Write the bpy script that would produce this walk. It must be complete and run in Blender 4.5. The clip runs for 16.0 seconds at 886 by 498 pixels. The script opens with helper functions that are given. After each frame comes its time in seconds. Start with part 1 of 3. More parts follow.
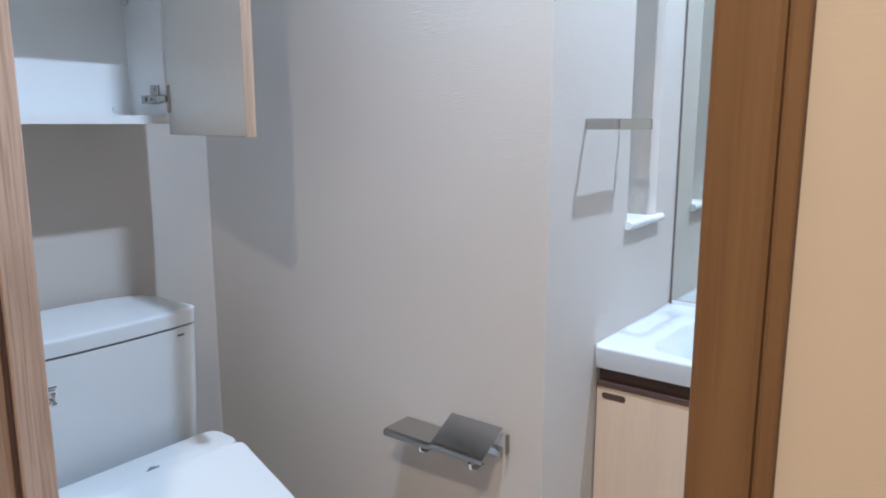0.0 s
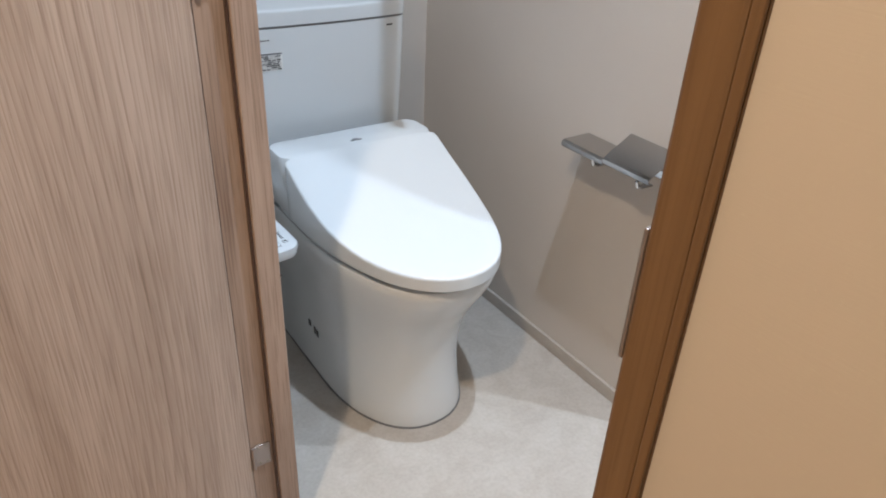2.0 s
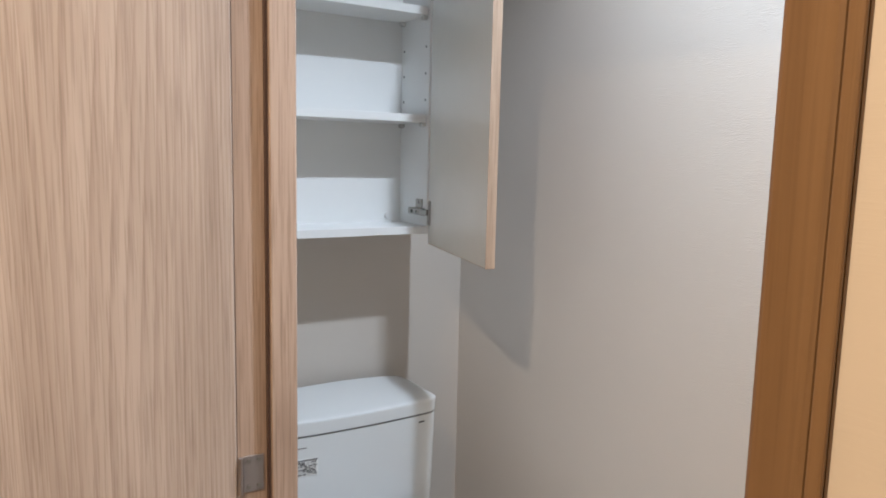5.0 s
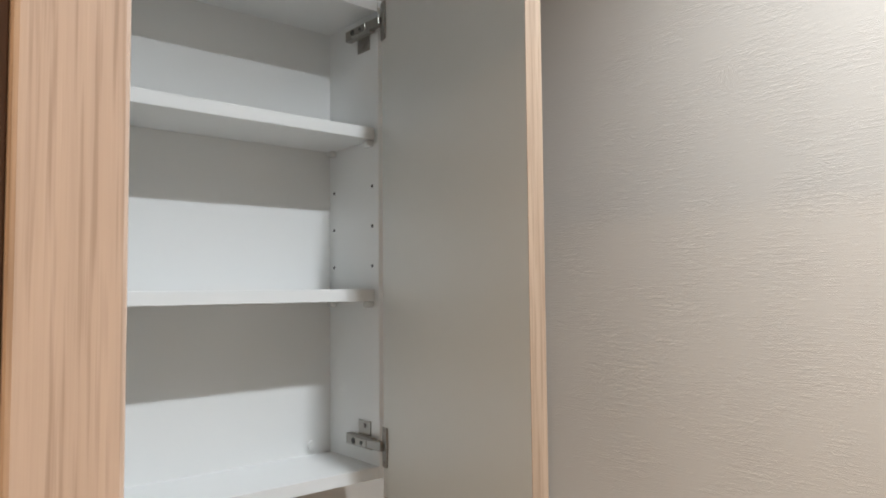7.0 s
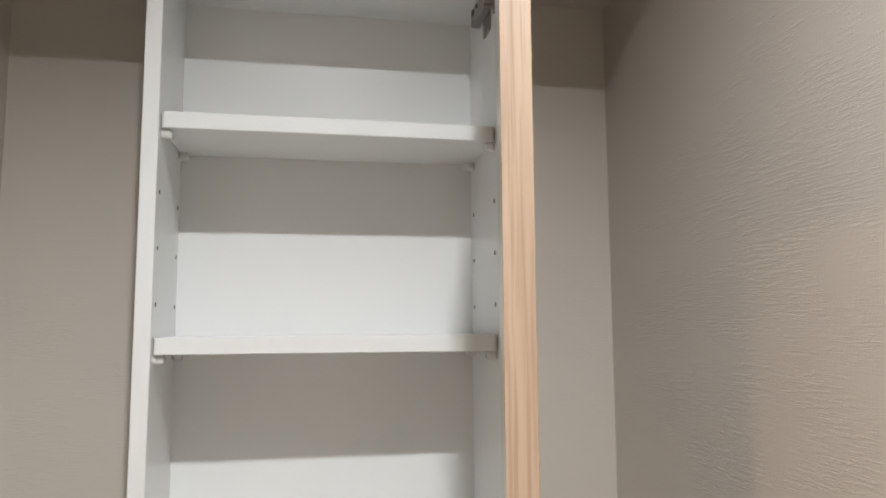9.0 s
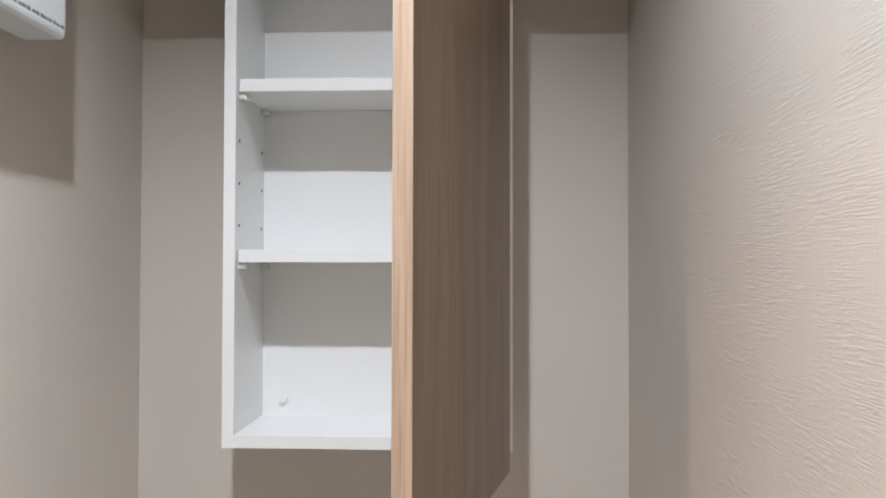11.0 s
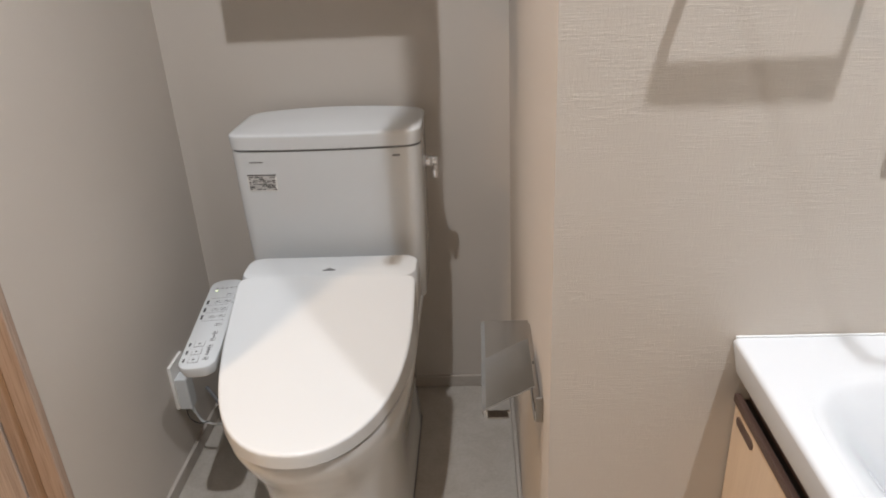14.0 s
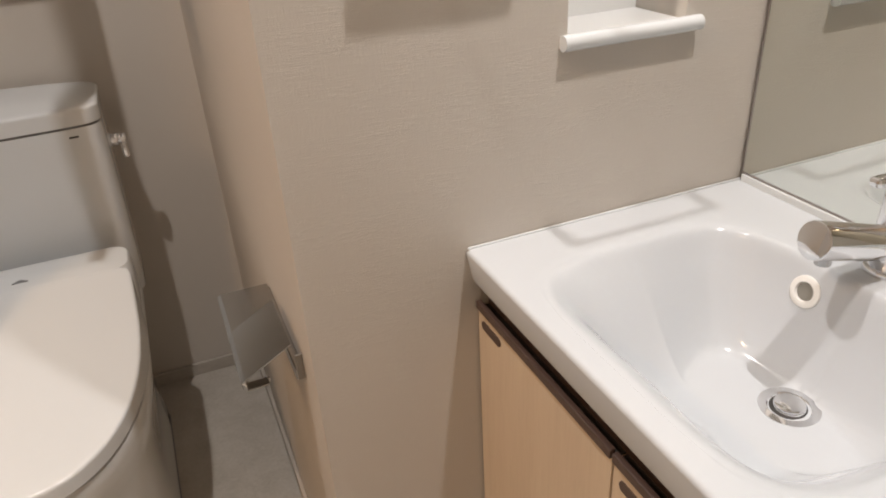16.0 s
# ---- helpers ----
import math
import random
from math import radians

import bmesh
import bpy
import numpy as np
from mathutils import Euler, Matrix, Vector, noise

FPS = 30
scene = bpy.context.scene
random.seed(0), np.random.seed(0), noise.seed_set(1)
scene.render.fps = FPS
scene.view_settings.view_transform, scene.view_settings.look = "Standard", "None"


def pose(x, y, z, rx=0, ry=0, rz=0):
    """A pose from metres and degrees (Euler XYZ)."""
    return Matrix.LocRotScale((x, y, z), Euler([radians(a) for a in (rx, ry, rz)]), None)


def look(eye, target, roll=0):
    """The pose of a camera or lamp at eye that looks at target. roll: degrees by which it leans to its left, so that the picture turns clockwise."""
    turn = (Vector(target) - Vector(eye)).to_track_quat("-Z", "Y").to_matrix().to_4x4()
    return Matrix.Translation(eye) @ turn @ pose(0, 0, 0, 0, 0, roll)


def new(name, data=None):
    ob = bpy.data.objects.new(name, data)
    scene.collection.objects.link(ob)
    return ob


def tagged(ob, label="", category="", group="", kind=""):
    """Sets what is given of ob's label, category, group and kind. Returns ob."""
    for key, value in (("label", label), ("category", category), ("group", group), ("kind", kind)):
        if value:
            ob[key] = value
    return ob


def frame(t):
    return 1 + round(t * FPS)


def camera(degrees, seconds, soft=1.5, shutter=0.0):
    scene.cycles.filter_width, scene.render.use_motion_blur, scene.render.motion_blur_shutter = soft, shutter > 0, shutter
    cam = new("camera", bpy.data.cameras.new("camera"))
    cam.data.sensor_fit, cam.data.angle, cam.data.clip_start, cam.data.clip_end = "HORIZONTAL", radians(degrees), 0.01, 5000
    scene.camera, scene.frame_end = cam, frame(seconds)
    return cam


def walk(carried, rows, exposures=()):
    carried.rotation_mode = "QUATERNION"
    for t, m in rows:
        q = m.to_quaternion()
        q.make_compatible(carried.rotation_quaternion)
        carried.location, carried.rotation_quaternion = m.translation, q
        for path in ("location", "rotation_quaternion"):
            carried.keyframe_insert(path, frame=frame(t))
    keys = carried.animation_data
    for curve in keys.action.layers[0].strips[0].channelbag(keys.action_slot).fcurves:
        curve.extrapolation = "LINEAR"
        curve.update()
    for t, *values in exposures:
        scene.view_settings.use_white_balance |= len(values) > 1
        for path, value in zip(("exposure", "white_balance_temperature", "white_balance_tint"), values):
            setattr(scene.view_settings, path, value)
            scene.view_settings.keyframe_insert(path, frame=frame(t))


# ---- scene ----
cam = camera(63.9, 16.0, soft=1.9, shutter=0.0)
PATH = [
    (0, (-0.268, -1.58, 1.216), (1.301, -0.389, 0.867), 0.0),
    (0.5, (-0.265, -1.61, 1.236), (1.131, -0.273, 0.724), 0.3),
    (0.6, (-0.254, -1.645, 1.230), (1.09, -0.262, 0.700), 0.8),
    (1, (-0.257, -1.653, 1.207), (0.974, -0.219, 0.551), 1.9),
    (1.5, (-0.266, -1.679, 1.178), (0.823, -0.227, 0.338), 2.8),
    (2, (-0.265, -1.682, 1.15), (0.725, -0.268, 0.139), 2.8),
    (2.5, (-0.263, -1.678, 1.112), (0.671, -0.287, 0.02), 2.3),
    (3, (-0.254, -1.673, 1.120), (0.661, -0.249, 0.055), 1.6),
    (3.5, (-0.25, -1.663, 1.203), (0.703, -0.162, 0.287), 1.6),
    (4, (-0.259, -1.66, 1.29), (0.739, -0.074, 0.592), 1.7),
    (4.5, (-0.260, -1.661, 1.348), (0.766, -0.003, 0.905), 1.5),
    (5, (-0.255, -1.658, 1.399), (0.781, 0.033, 1.142), 1.3),
    (5.2, (-0.267, -1.652, 1.402), (0.787, 0.036, 1.216), 1.1),
    (7.3, (0.024, -0.985, 1.507), (1.299, 0.484, 1.638), -0.8),
    (7.5, (0.056, -0.953, 1.509), (1.326, 0.584, 1.665), -0.8),
    (8, (0.171, -0.897, 1.511), (1.187, 0.813, 1.718), -1.6),
    (8.5, (0.281, -0.898, 1.524), (0.951, 0.974, 1.74), -1.2),
    (8.7, (0.33, -0.926, 1.515), (0.861, 0.989, 1.742), -0.9),
    (10.8, (0.546, -1.150, 1.497), (0.503, 0.849, 1.536), 0.5),
    (11, (0.567, -1.183, 1.478), (0.478, 0.815, 1.519), 0.1),
    (11.5, (0.574, -1.268, 1.421), (0.437, 0.727, 1.407), -0.3),
    (12, (0.600, -1.401, 1.389), (0.446, 0.588, 1.264), -0.1),
    (12.5, (0.643, -1.511, 1.346), (0.45, 0.461, 1.073), 0.1),
    (13, (0.7, -1.62, 1.317), (0.466, 0.31, 0.845), -0.5),
    (13.3, (0.73, -1.654, 1.295), (0.484, 0.237, 0.691), -1.2),
    (13.5, (0.735, -1.673, 1.276), (0.519, 0.194, 0.594), -1.7),
    (14, (0.74, -1.691, 1.219), (0.636, 0.12, 0.376), -2.9),
    (14.5, (0.746, -1.692, 1.2), (0.779, 0.063, 0.241), -4.2),
    (15, (0.726, -1.704, 1.193), (0.979, 0.0, 0.178), -3.7),
    (15.5, (0.719, -1.703, 1.193), (1.183, -0.046, 0.173), -3.4),
    (16, (0.719, -1.681, 1.195), (1.368, -0.058, 0.223), -3.4),
]
walk(cam, [(t, look(eye, target, roll)) for t, eye, target, roll in PATH],
     exposures=[(0.0, 0.1, 5050, 6), (0.5, 0.1, 5750, 6), (1.0, 0.02, 6150, 7), (1.5, 0.09, 5800, 6), (2.5, 0.12, 5400, 6), (3.5, 0.11, 5400, 6), (4.0, 0.1, 5250, 6), (4.5, 0.12, 5500, 6), (5.2, 0.06, 5850, 7), (7.5, 0.0, 6500, 7), (8.7, 0.13, 6750, 8),
                (11.0, 0.25, 6300, 11), (12.0, 0.25, 6200, 11), (13.0, 0.18, 6300, 10), (13.5, 0.07, 6400, 10), (14.0, -0.1, 6700, 12), (14.5, -0.23, 7300, 14), (16.0, -0.40, 7450, 15)])

# ---- world and lamps ----
world = bpy.data.worlds.new("world")
scene.world = world
world.use_nodes = True
world.node_tree.nodes["Background"].inputs[0].default_value = (0.5, 0.45, 0.4, 1)
world.node_tree.nodes["Background"].inputs[1].default_value = 0.005

CEIL = 2.41
ROOM_LAMPS = ((0.43, -1.065), (1.26, -1.52))
HALL_LAMP = (-0.588, -1.53)
HALL_CEIL = 2.295


def disc_lamp(name, x, y, z, watts, colour, size=0.045, spread=150):
    data = bpy.data.lights.new(name, "AREA")
    data.shape, data.size, data.energy, data.color, data.spread = "DISK", size, watts, colour, radians(spread)
    ob = new(name, data)
    ob.matrix_world = pose(x, y, z)
    return ob


for (x, y), watts in zip(ROOM_LAMPS, (15.2, 13.6)):
    disc_lamp("downlight_lamp", x, y, CEIL - 0.013, watts, (0.96, 1.0, 1.06), spread=142)
disc_lamp("hall_lamp", *HALL_LAMP, HALL_CEIL - 0.013, 27.5, (1.0, 0.71, 0.46), size=0.075, spread=180)


# ---- materials ----
def material(name, colour, rough=0.5, metal=0.0):
    m = bpy.data.materials.new(name)
    m.use_nodes = True
    b = m.node_tree.nodes["Principled BSDF"]
    b.inputs["Base Color"].default_value = (*colour, 1)
    b.inputs["Roughness"].default_value = rough
    b.inputs["Metallic"].default_value = metal
    return m


def node(m, kind, **inputs):
    n = m.node_tree.nodes.new(kind)
    for key, value in inputs.items():
        n.inputs[key.replace("_", " ")].default_value = value
    return n


def coords(m, scale):
    """Object coordinates times a scale on each axis."""
    tc = m.node_tree.nodes.new("ShaderNodeTexCoord")
    mp = m.node_tree.nodes.new("ShaderNodeMapping")
    mp.inputs["Scale"].default_value = scale
    m.node_tree.links.new(tc.outputs["Object"], mp.inputs["Vector"])
    return mp.outputs[0]


def noise_tex(m, scale, vector_scale=(1, 1, 1), detail=3.0, rough=0.55, distort=0.0):
    n = node(m, "ShaderNodeTexNoise", Scale=scale, Detail=detail, Roughness=rough, Distortion=distort)
    m.node_tree.links.new(coords(m, vector_scale), n.inputs["Vector"])
    return n.outputs["Fac"]


def ramp(m, fac, stops):
    r = m.node_tree.nodes.new("ShaderNodeValToRGB")
    e = r.color_ramp.elements
    while len(e) < len(stops):
        e.new(0.5)
    for k, (p, c) in zip(e, stops):
        k.position = p
        k.color = (*c, 1) if len(c) == 3 else c
    m.node_tree.links.new(fac, r.inputs[0])
    return r.outputs[0]


def mix(m, a, b, fac, mode="MIX"):
    n = m.node_tree.nodes.new("ShaderNodeMix")
    n.data_type, n.blend_type = "RGBA", mode
    for value, slot in ((fac, 0), (a, 6), (b, 7)):
        if isinstance(value, (int, float)):
            n.inputs[slot].default_value = value
        elif isinstance(value, tuple):
            n.inputs[slot].default_value = (*value, 1)
        else:
            m.node_tree.links.new(value, n.inputs[slot])
    return n.outputs[2]


def base(m, out):
    m.node_tree.links.new(out, m.node_tree.nodes["Principled BSDF"].inputs["Base Color"])


def roughness(m, fac, low, high):
    n = m.node_tree.nodes.new("ShaderNodeMapRange")
    n.inputs[3].default_value, n.inputs[4].default_value = low, high
    m.node_tree.links.new(fac, n.inputs[0])
    m.node_tree.links.new(n.outputs[0], m.node_tree.nodes["Principled BSDF"].inputs["Roughness"])


def bump(m, height, strength, distance):
    n = node(m, "ShaderNodeBump", Strength=strength, Distance=distance)
    m.node_tree.links.new(height, n.inputs["Height"])
    m.node_tree.links.new(n.outputs[0], m.node_tree.nodes["Principled BSDF"].inputs["Normal"])


def add(m, a, b, weight=1.0):
    n = m.node_tree.nodes.new("ShaderNodeMath")
    n.operation = "MULTIPLY_ADD"
    m.node_tree.links.new(b, n.inputs[0])
    n.inputs[1].default_value = weight
    m.node_tree.links.new(a, n.inputs[2])
    return n.outputs[0]


def wallpaper(name, colour, dark, depth=0.0006, strength=0.42):
    """Vinyl wall covering with a fine woven relief in patches of short sideways threads."""
    m = material(name, colour, 0.72)
    threads = noise_tex(m, 1.0, (42, 42, 760), 3.0, 0.6, 0.1)
    cross = noise_tex(m, 1.0, (640, 640, 100), 2.0, 0.5)
    patch = noise_tex(m, 10.0, (1, 1, 1.8), 4.0, 0.65)
    broad = noise_tex(m, 3.0, (1, 1, 1), 2.0)
    base(m, ramp(m, broad, ((0.3, dark), (0.7, colour))))
    ridge = ramp(m, threads, ((0.44, (0, 0, 0)), (0.66, (1, 1, 1))))
    worn = mix(m, ridge, ramp(m, patch, ((0.38, (0.08, 0.08, 0.08)), (0.66, (1, 1, 1)))), 1.0, "MULTIPLY")
    bump(m, add(m, worn, cross, 0.5), strength, depth)
    return m


def wood(name, light, mid, dark, rough=0.45, along="z", scale=1.0, pores=0.55, rings=0.0):
    m = material(name, mid, rough)
    k = {"z": (1, 1, 0.035), "y": (1, 0.035, 1), "x": (0.035, 1, 1)}[along]
    k2 = tuple(v * (0.6 if v < 1 else 1) for v in k)
    grain = noise_tex(m, 95 * scale, k, 4.0, 0.6, 0.35)
    broad = noise_tex(m, 7 * scale, tuple(v * (1.6 if v < 1 else 1) for v in k), 3.0, 0.5, 1.6)
    fine = noise_tex(m, 420 * scale, k2, 2.0, 0.6)
    c = mix(m, ramp(m, grain, ((0.3, dark), (0.5, mid), (0.72, light))), ramp(m, broad, ((0.40, dark), (0.60, light))), 0.52)
    c = mix(m, c, ramp(m, fine, ((0.36, (0.62, 0.58, 0.55)), (0.5, (1, 1, 1)))), pores, "MULTIPLY")
    if rings:
        # growth rings that rise in tall arches
        w = node(m, "ShaderNodeTexWave", Scale=42.0, Distortion=170.0, Detail=1.0, Detail_Scale=0.075, Detail_Roughness=0.35)
        w.wave_type, w.bands_direction, w.wave_profile = "BANDS", "X", "SAW"
        m.node_tree.links.new(coords(m, (1, 0.35, 0.13)), w.inputs["Vector"])
        c = mix(m, c, ramp(m, w.outputs["Fac"], ((0.0, (0.62, 0.55, 0.50)), (0.25, (0.90, 0.87, 0.85)), (0.7, (1, 1, 1)), (0.97, (1.04, 1.03, 1.02)))), rings, "MULTIPLY")
    base(m, c)
    bump(m, add(m, grain, fine, 0.6), 0.35, 0.0006)
    roughness(m, fine, rough + 0.1, rough - 0.08)
    return m


def glossy(name, colour, rough=0.12, wobble=0.00006):
    m = material(name, colour, rough)
    n = noise_tex(m, 24.0, (1, 1, 1), 2.0)
    roughness(m, n, rough * 0.75, rough * 1.35)
    bump(m, n, 0.25, wobble)
    return m


WALL = wallpaper("white_wallpaper", (0.55, 0.506, 0.454), (0.535, 0.492, 0.441))
HALLPAPER = wallpaper("hall_wallpaper", (0.56, 0.49, 0.395), (0.55, 0.48, 0.385), 0.0004, 0.09)
CEILING = wallpaper("ceiling_paper", (0.64, 0.62, 0.59), (0.62, 0.60, 0.57))
DOORWOOD = wood("ash_veneer", (0.52, 0.445, 0.385), (0.445, 0.37, 0.315), (0.36, 0.29, 0.24), 0.42, pores=0.5, rings=0.5)
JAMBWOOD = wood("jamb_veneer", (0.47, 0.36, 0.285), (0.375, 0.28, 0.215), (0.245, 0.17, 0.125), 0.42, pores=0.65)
# frame veneer with the dim orange hall light put into its colour
HALLLITWOOD = wood("frame_veneer_hall_lit", (0.20, 0.115, 0.05), (0.165, 0.092, 0.038), (0.125, 0.067, 0.027), 0.4, pores=0.3)
# brown veneer, its colour lowered further for the shade on the outer face
SHADEDCABWOOD = wood("cabinet_veneer_shaded", (0.26, 0.185, 0.128), (0.215, 0.15, 0.102), (0.16, 0.108, 0.074), 0.4, pores=0.4)
EDGEWOOD = wood("edge_band", (0.52, 0.40, 0.30), (0.45, 0.34, 0.25), (0.34, 0.245, 0.175), 0.45)
HALLFLOOR = wood("hall_boards", (0.50, 0.33, 0.17), (0.42, 0.27, 0.14), (0.3, 0.18, 0.09), 0.35, "y")
VANITYWOOD = wood("cream_veneer", (0.65, 0.515, 0.375), (0.63, 0.495, 0.36), (0.60, 0.465, 0.335), 0.4, "z", 1.6, 0.12)
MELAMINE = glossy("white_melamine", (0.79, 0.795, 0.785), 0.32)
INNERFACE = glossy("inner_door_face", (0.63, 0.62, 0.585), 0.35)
CERAMIC = glossy("white_ceramic", (0.67, 0.69, 0.695), 0.07)
PLASTIC = glossy("white_plastic", (0.645, 0.67, 0.68), 0.16)
COUNTER = glossy("cast_basin", (0.52, 0.545, 0.57), 0.13, 0.00002)
MATTPLASTIC = glossy("matt_plastic", (0.80, 0.79, 0.76), 0.4)
CLEAR = glossy("shelf_pin_plastic", (0.70, 0.70, 0.68), 0.25)
CHROME = glossy("chrome", (0.82, 0.82, 0.83), 0.06)
CHROME.node_tree.nodes["Principled BSDF"].inputs["Metallic"].default_value = 1.0
STEEL = material("brushed_steel", (0.50, 0.49, 0.48), 0.2, 1.0)
_s = noise_tex(STEEL, 1.0, (900, 25, 60), 2.0)
roughness(STEEL, _s, 0.10, 0.22)
bump(STEEL, _s, 0.12, 0.0002)
NICKEL = material("hinge_nickel", (0.33, 0.31, 0.28), 0.32, 1.0)
roughness(NICKEL, noise_tex(NICKEL, 160.0), 0.24, 0.42)
SATIN = material("satin_plate", (0.36, 0.325, 0.31), 0.4, 0.85)
roughness(SATIN, noise_tex(SATIN, 120.0), 0.32, 0.5)
BROWN = material("brown_rail", (0.075, 0.045, 0.036), 0.35)
roughness(BROWN, noise_tex(BROWN, 60.0), 0.28, 0.45)
DARK = material("dark_rubber", (0.03, 0.028, 0.026), 0.6)
HOLE = material("overflow_shade", (0.22, 0.21, 0.185), 0.6)
GREY = material("grey_print", (0.17, 0.17, 0.175), 0.5)
INK = material("dark_print", (0.05, 0.05, 0.052), 0.5)
SILVER = material("silver_sticker", (0.60, 0.59, 0.58), 0.35, 0.3)
WHITEPRINT = material("white_sticker", (0.78, 0.78, 0.76), 0.4)
BASEBOARD = material("beige_baseboard", (0.60, 0.55, 0.485), 0.5)
base(BASEBOARD, ramp(BASEBOARD, noise_tex(BASEBOARD, 30.0, (1, 1, 3)), ((0.3, (0.40, 0.36, 0.315)), (0.7, (0.45, 0.41, 0.36)))))
FLOOR = material("stone_vinyl", (0.66, 0.635, 0.59), 0.42)
_a = noise_tex(FLOOR, 14.0, (1, 1, 1), 6.0, 0.65, 0.6)
_b = noise_tex(FLOOR, 120.0, (1, 1, 1), 3.0, 0.6)
base(FLOOR, mix(FLOOR, ramp(FLOOR, _a, ((0.3, (0.41, 0.37, 0.32)), (0.55, (0.465, 0.43, 0.38)), (0.75, (0.50, 0.47, 0.425)))), ramp(FLOOR, _b, ((0.35, (0.9, 0.89, 0.88)), (0.6, (1, 1, 1)))), 0.8, "MULTIPLY"))
roughness(FLOOR, _b, 0.34, 0.5)
bump(FLOOR, add(FLOOR, _a, _b, 0.5), 0.2, 0.0006)
MIRROR = material("mirror_glass", (0.78, 0.80, 0.76), 0.01, 1.0)
EMIT = bpy.data.materials.new("lamp_diffuser")
EMIT.use_nodes = True
EMIT.node_tree.nodes["Principled BSDF"].inputs["Emission Color"].default_value = (1, 0.9, 0.75, 1)
EMIT.node_tree.nodes["Principled BSDF"].inputs["Emission Strength"].default_value = 6.0
LED = bpy.data.materials.new("status_light")
LED.use_nodes = True
LED.node_tree.nodes["Principled BSDF"].inputs["Emission Color"].default_value = (0.8, 1.0, 0.45, 1)
LED.node_tree.nodes["Principled BSDF"].inputs["Emission Strength"].default_value = 1.6


# ---- mesh helpers ----
def thing(name, label, category, at=(0, 0, 0), group="", kind=""):
    ob = new(name)
    ob.location = at
    ob.empty_display_size = 0.05
    return tagged(ob, label, category, group, kind)


def finish(name, bm, mat, smooth=False):
    bmesh.ops.recalc_face_normals(bm, faces=bm.faces)
    me = bpy.data.meshes.new(name)
    bm.to_mesh(me)
    bm.free()
    for f in me.polygons:
        f.use_smooth = smooth
    if smooth:
        me.set_sharp_from_angle(angle=radians(38))
    me.materials.append(mat)
    return me


def rooted(ob, parent):
    ob.parent = parent
    ob.matrix_parent_inverse = Matrix.Translation(-parent.location)
    return ob


def part(name, bm, mat, parent, label="", smooth=False):
    """One mesh object under a thing, its mesh in world metres."""
    ob = rooted(new(name, finish(name, bm, mat, smooth)), parent)
    return tagged(ob, label) if label else ob


def setting(name, bm, mat, label, category, smooth=False):
    return tagged(new(name, finish(name, bm, mat, smooth)), label, category, kind="structure")


def box(x0, x1, y0, y1, z0, z1, bevel=0.0, segments=2, bm=None):
    bm = bm or bmesh.new()
    made = bmesh.ops.create_cube(bm, size=1.0)["verts"]
    m = Matrix.Translation(((x0 + x1) / 2, (y0 + y1) / 2, (z0 + z1) / 2)) @ Matrix.Diagonal((abs(x1 - x0), abs(y1 - y0), abs(z1 - z0), 1))
    bmesh.ops.transform(bm, matrix=m, verts=made)
    if bevel:
        edges = list({e for v in made for e in v.link_edges})
        bmesh.ops.bevel(bm, geom=edges, offset=bevel, segments=segments, profile=0.5, affect="EDGES")
    return bm


def cyl(a, b, r0, r1=None, n=24, bevel=0.0, bm=None):
    bm = bm or bmesh.new()
    a, b = Vector(a), Vector(b)
    made = bmesh.ops.create_cone(bm, cap_ends=True, segments=n, radius1=r0, radius2=r0 if r1 is None else r1, depth=(b - a).length)["verts"]
    m = Matrix.Translation((a + b) / 2) @ (b - a).to_track_quat("Z", "Y").to_matrix().to_4x4()
    bmesh.ops.transform(bm, matrix=m, verts=made)
    if bevel:
        caps = [e for e in {e for v in made for e in v.link_edges} if any(len(f.verts) > 4 for f in e.link_faces)]
        bmesh.ops.bevel(bm, geom=caps, offset=bevel, segments=3, profile=0.5, affect="EDGES")
    return bm


def loft(rings, bm=None, cap=(True, True)):
    """Skins closed rings that have the same number of points."""
    bm = bm or bmesh.new()
    rows = [[bm.verts.new(p) for p in ring] for ring in rings]
    n = len(rows[0])
    for a, b in zip(rows, rows[1:]):
        for i in range(n):
            bm.faces.new((a[i], a[(i + 1) % n], b[(i + 1) % n], b[i]))
    for row, wanted in ((rows[0], cap[0]), (rows[-1], cap[1])):
        if wanted:
            bm.faces.new(row)
    return bm


def tube(points, r, n=10, bm=None):
    """A round rod along a smooth line."""
    pts = [Vector(p) for p in points]
    rings = []
    for i, p in enumerate(pts):
        d = (pts[min(i + 1, len(pts) - 1)] - pts[max(i - 1, 0)]).normalized()
        q = d.to_track_quat("Z", "Y")
        rings.append([p + q @ Vector((r * math.cos(k * math.tau / n), r * math.sin(k * math.tau / n), 0)) for k in range(n)])
    return loft(rings, bm)


def curve(points, steps=8):
    """Catmull-Rom through the points."""
    p = [Vector(q) for q in points]
    p = [p[0] * 2 - p[1]] + p + [p[-1] * 2 - p[-2]]
    out = []
    for i in range(1, len(p) - 2):
        for s in range(steps):
            t = s / steps
            out.append(0.5 * (2 * p[i] + (p[i + 1] - p[i - 1]) * t + (2 * p[i - 1] - 5 * p[i] + 4 * p[i + 1] - p[i + 2]) * t * t
                              + (3 * p[i] - p[i - 1] - 3 * p[i + 1] + p[i + 2]) * t ** 3))
    return out + [p[-2]]


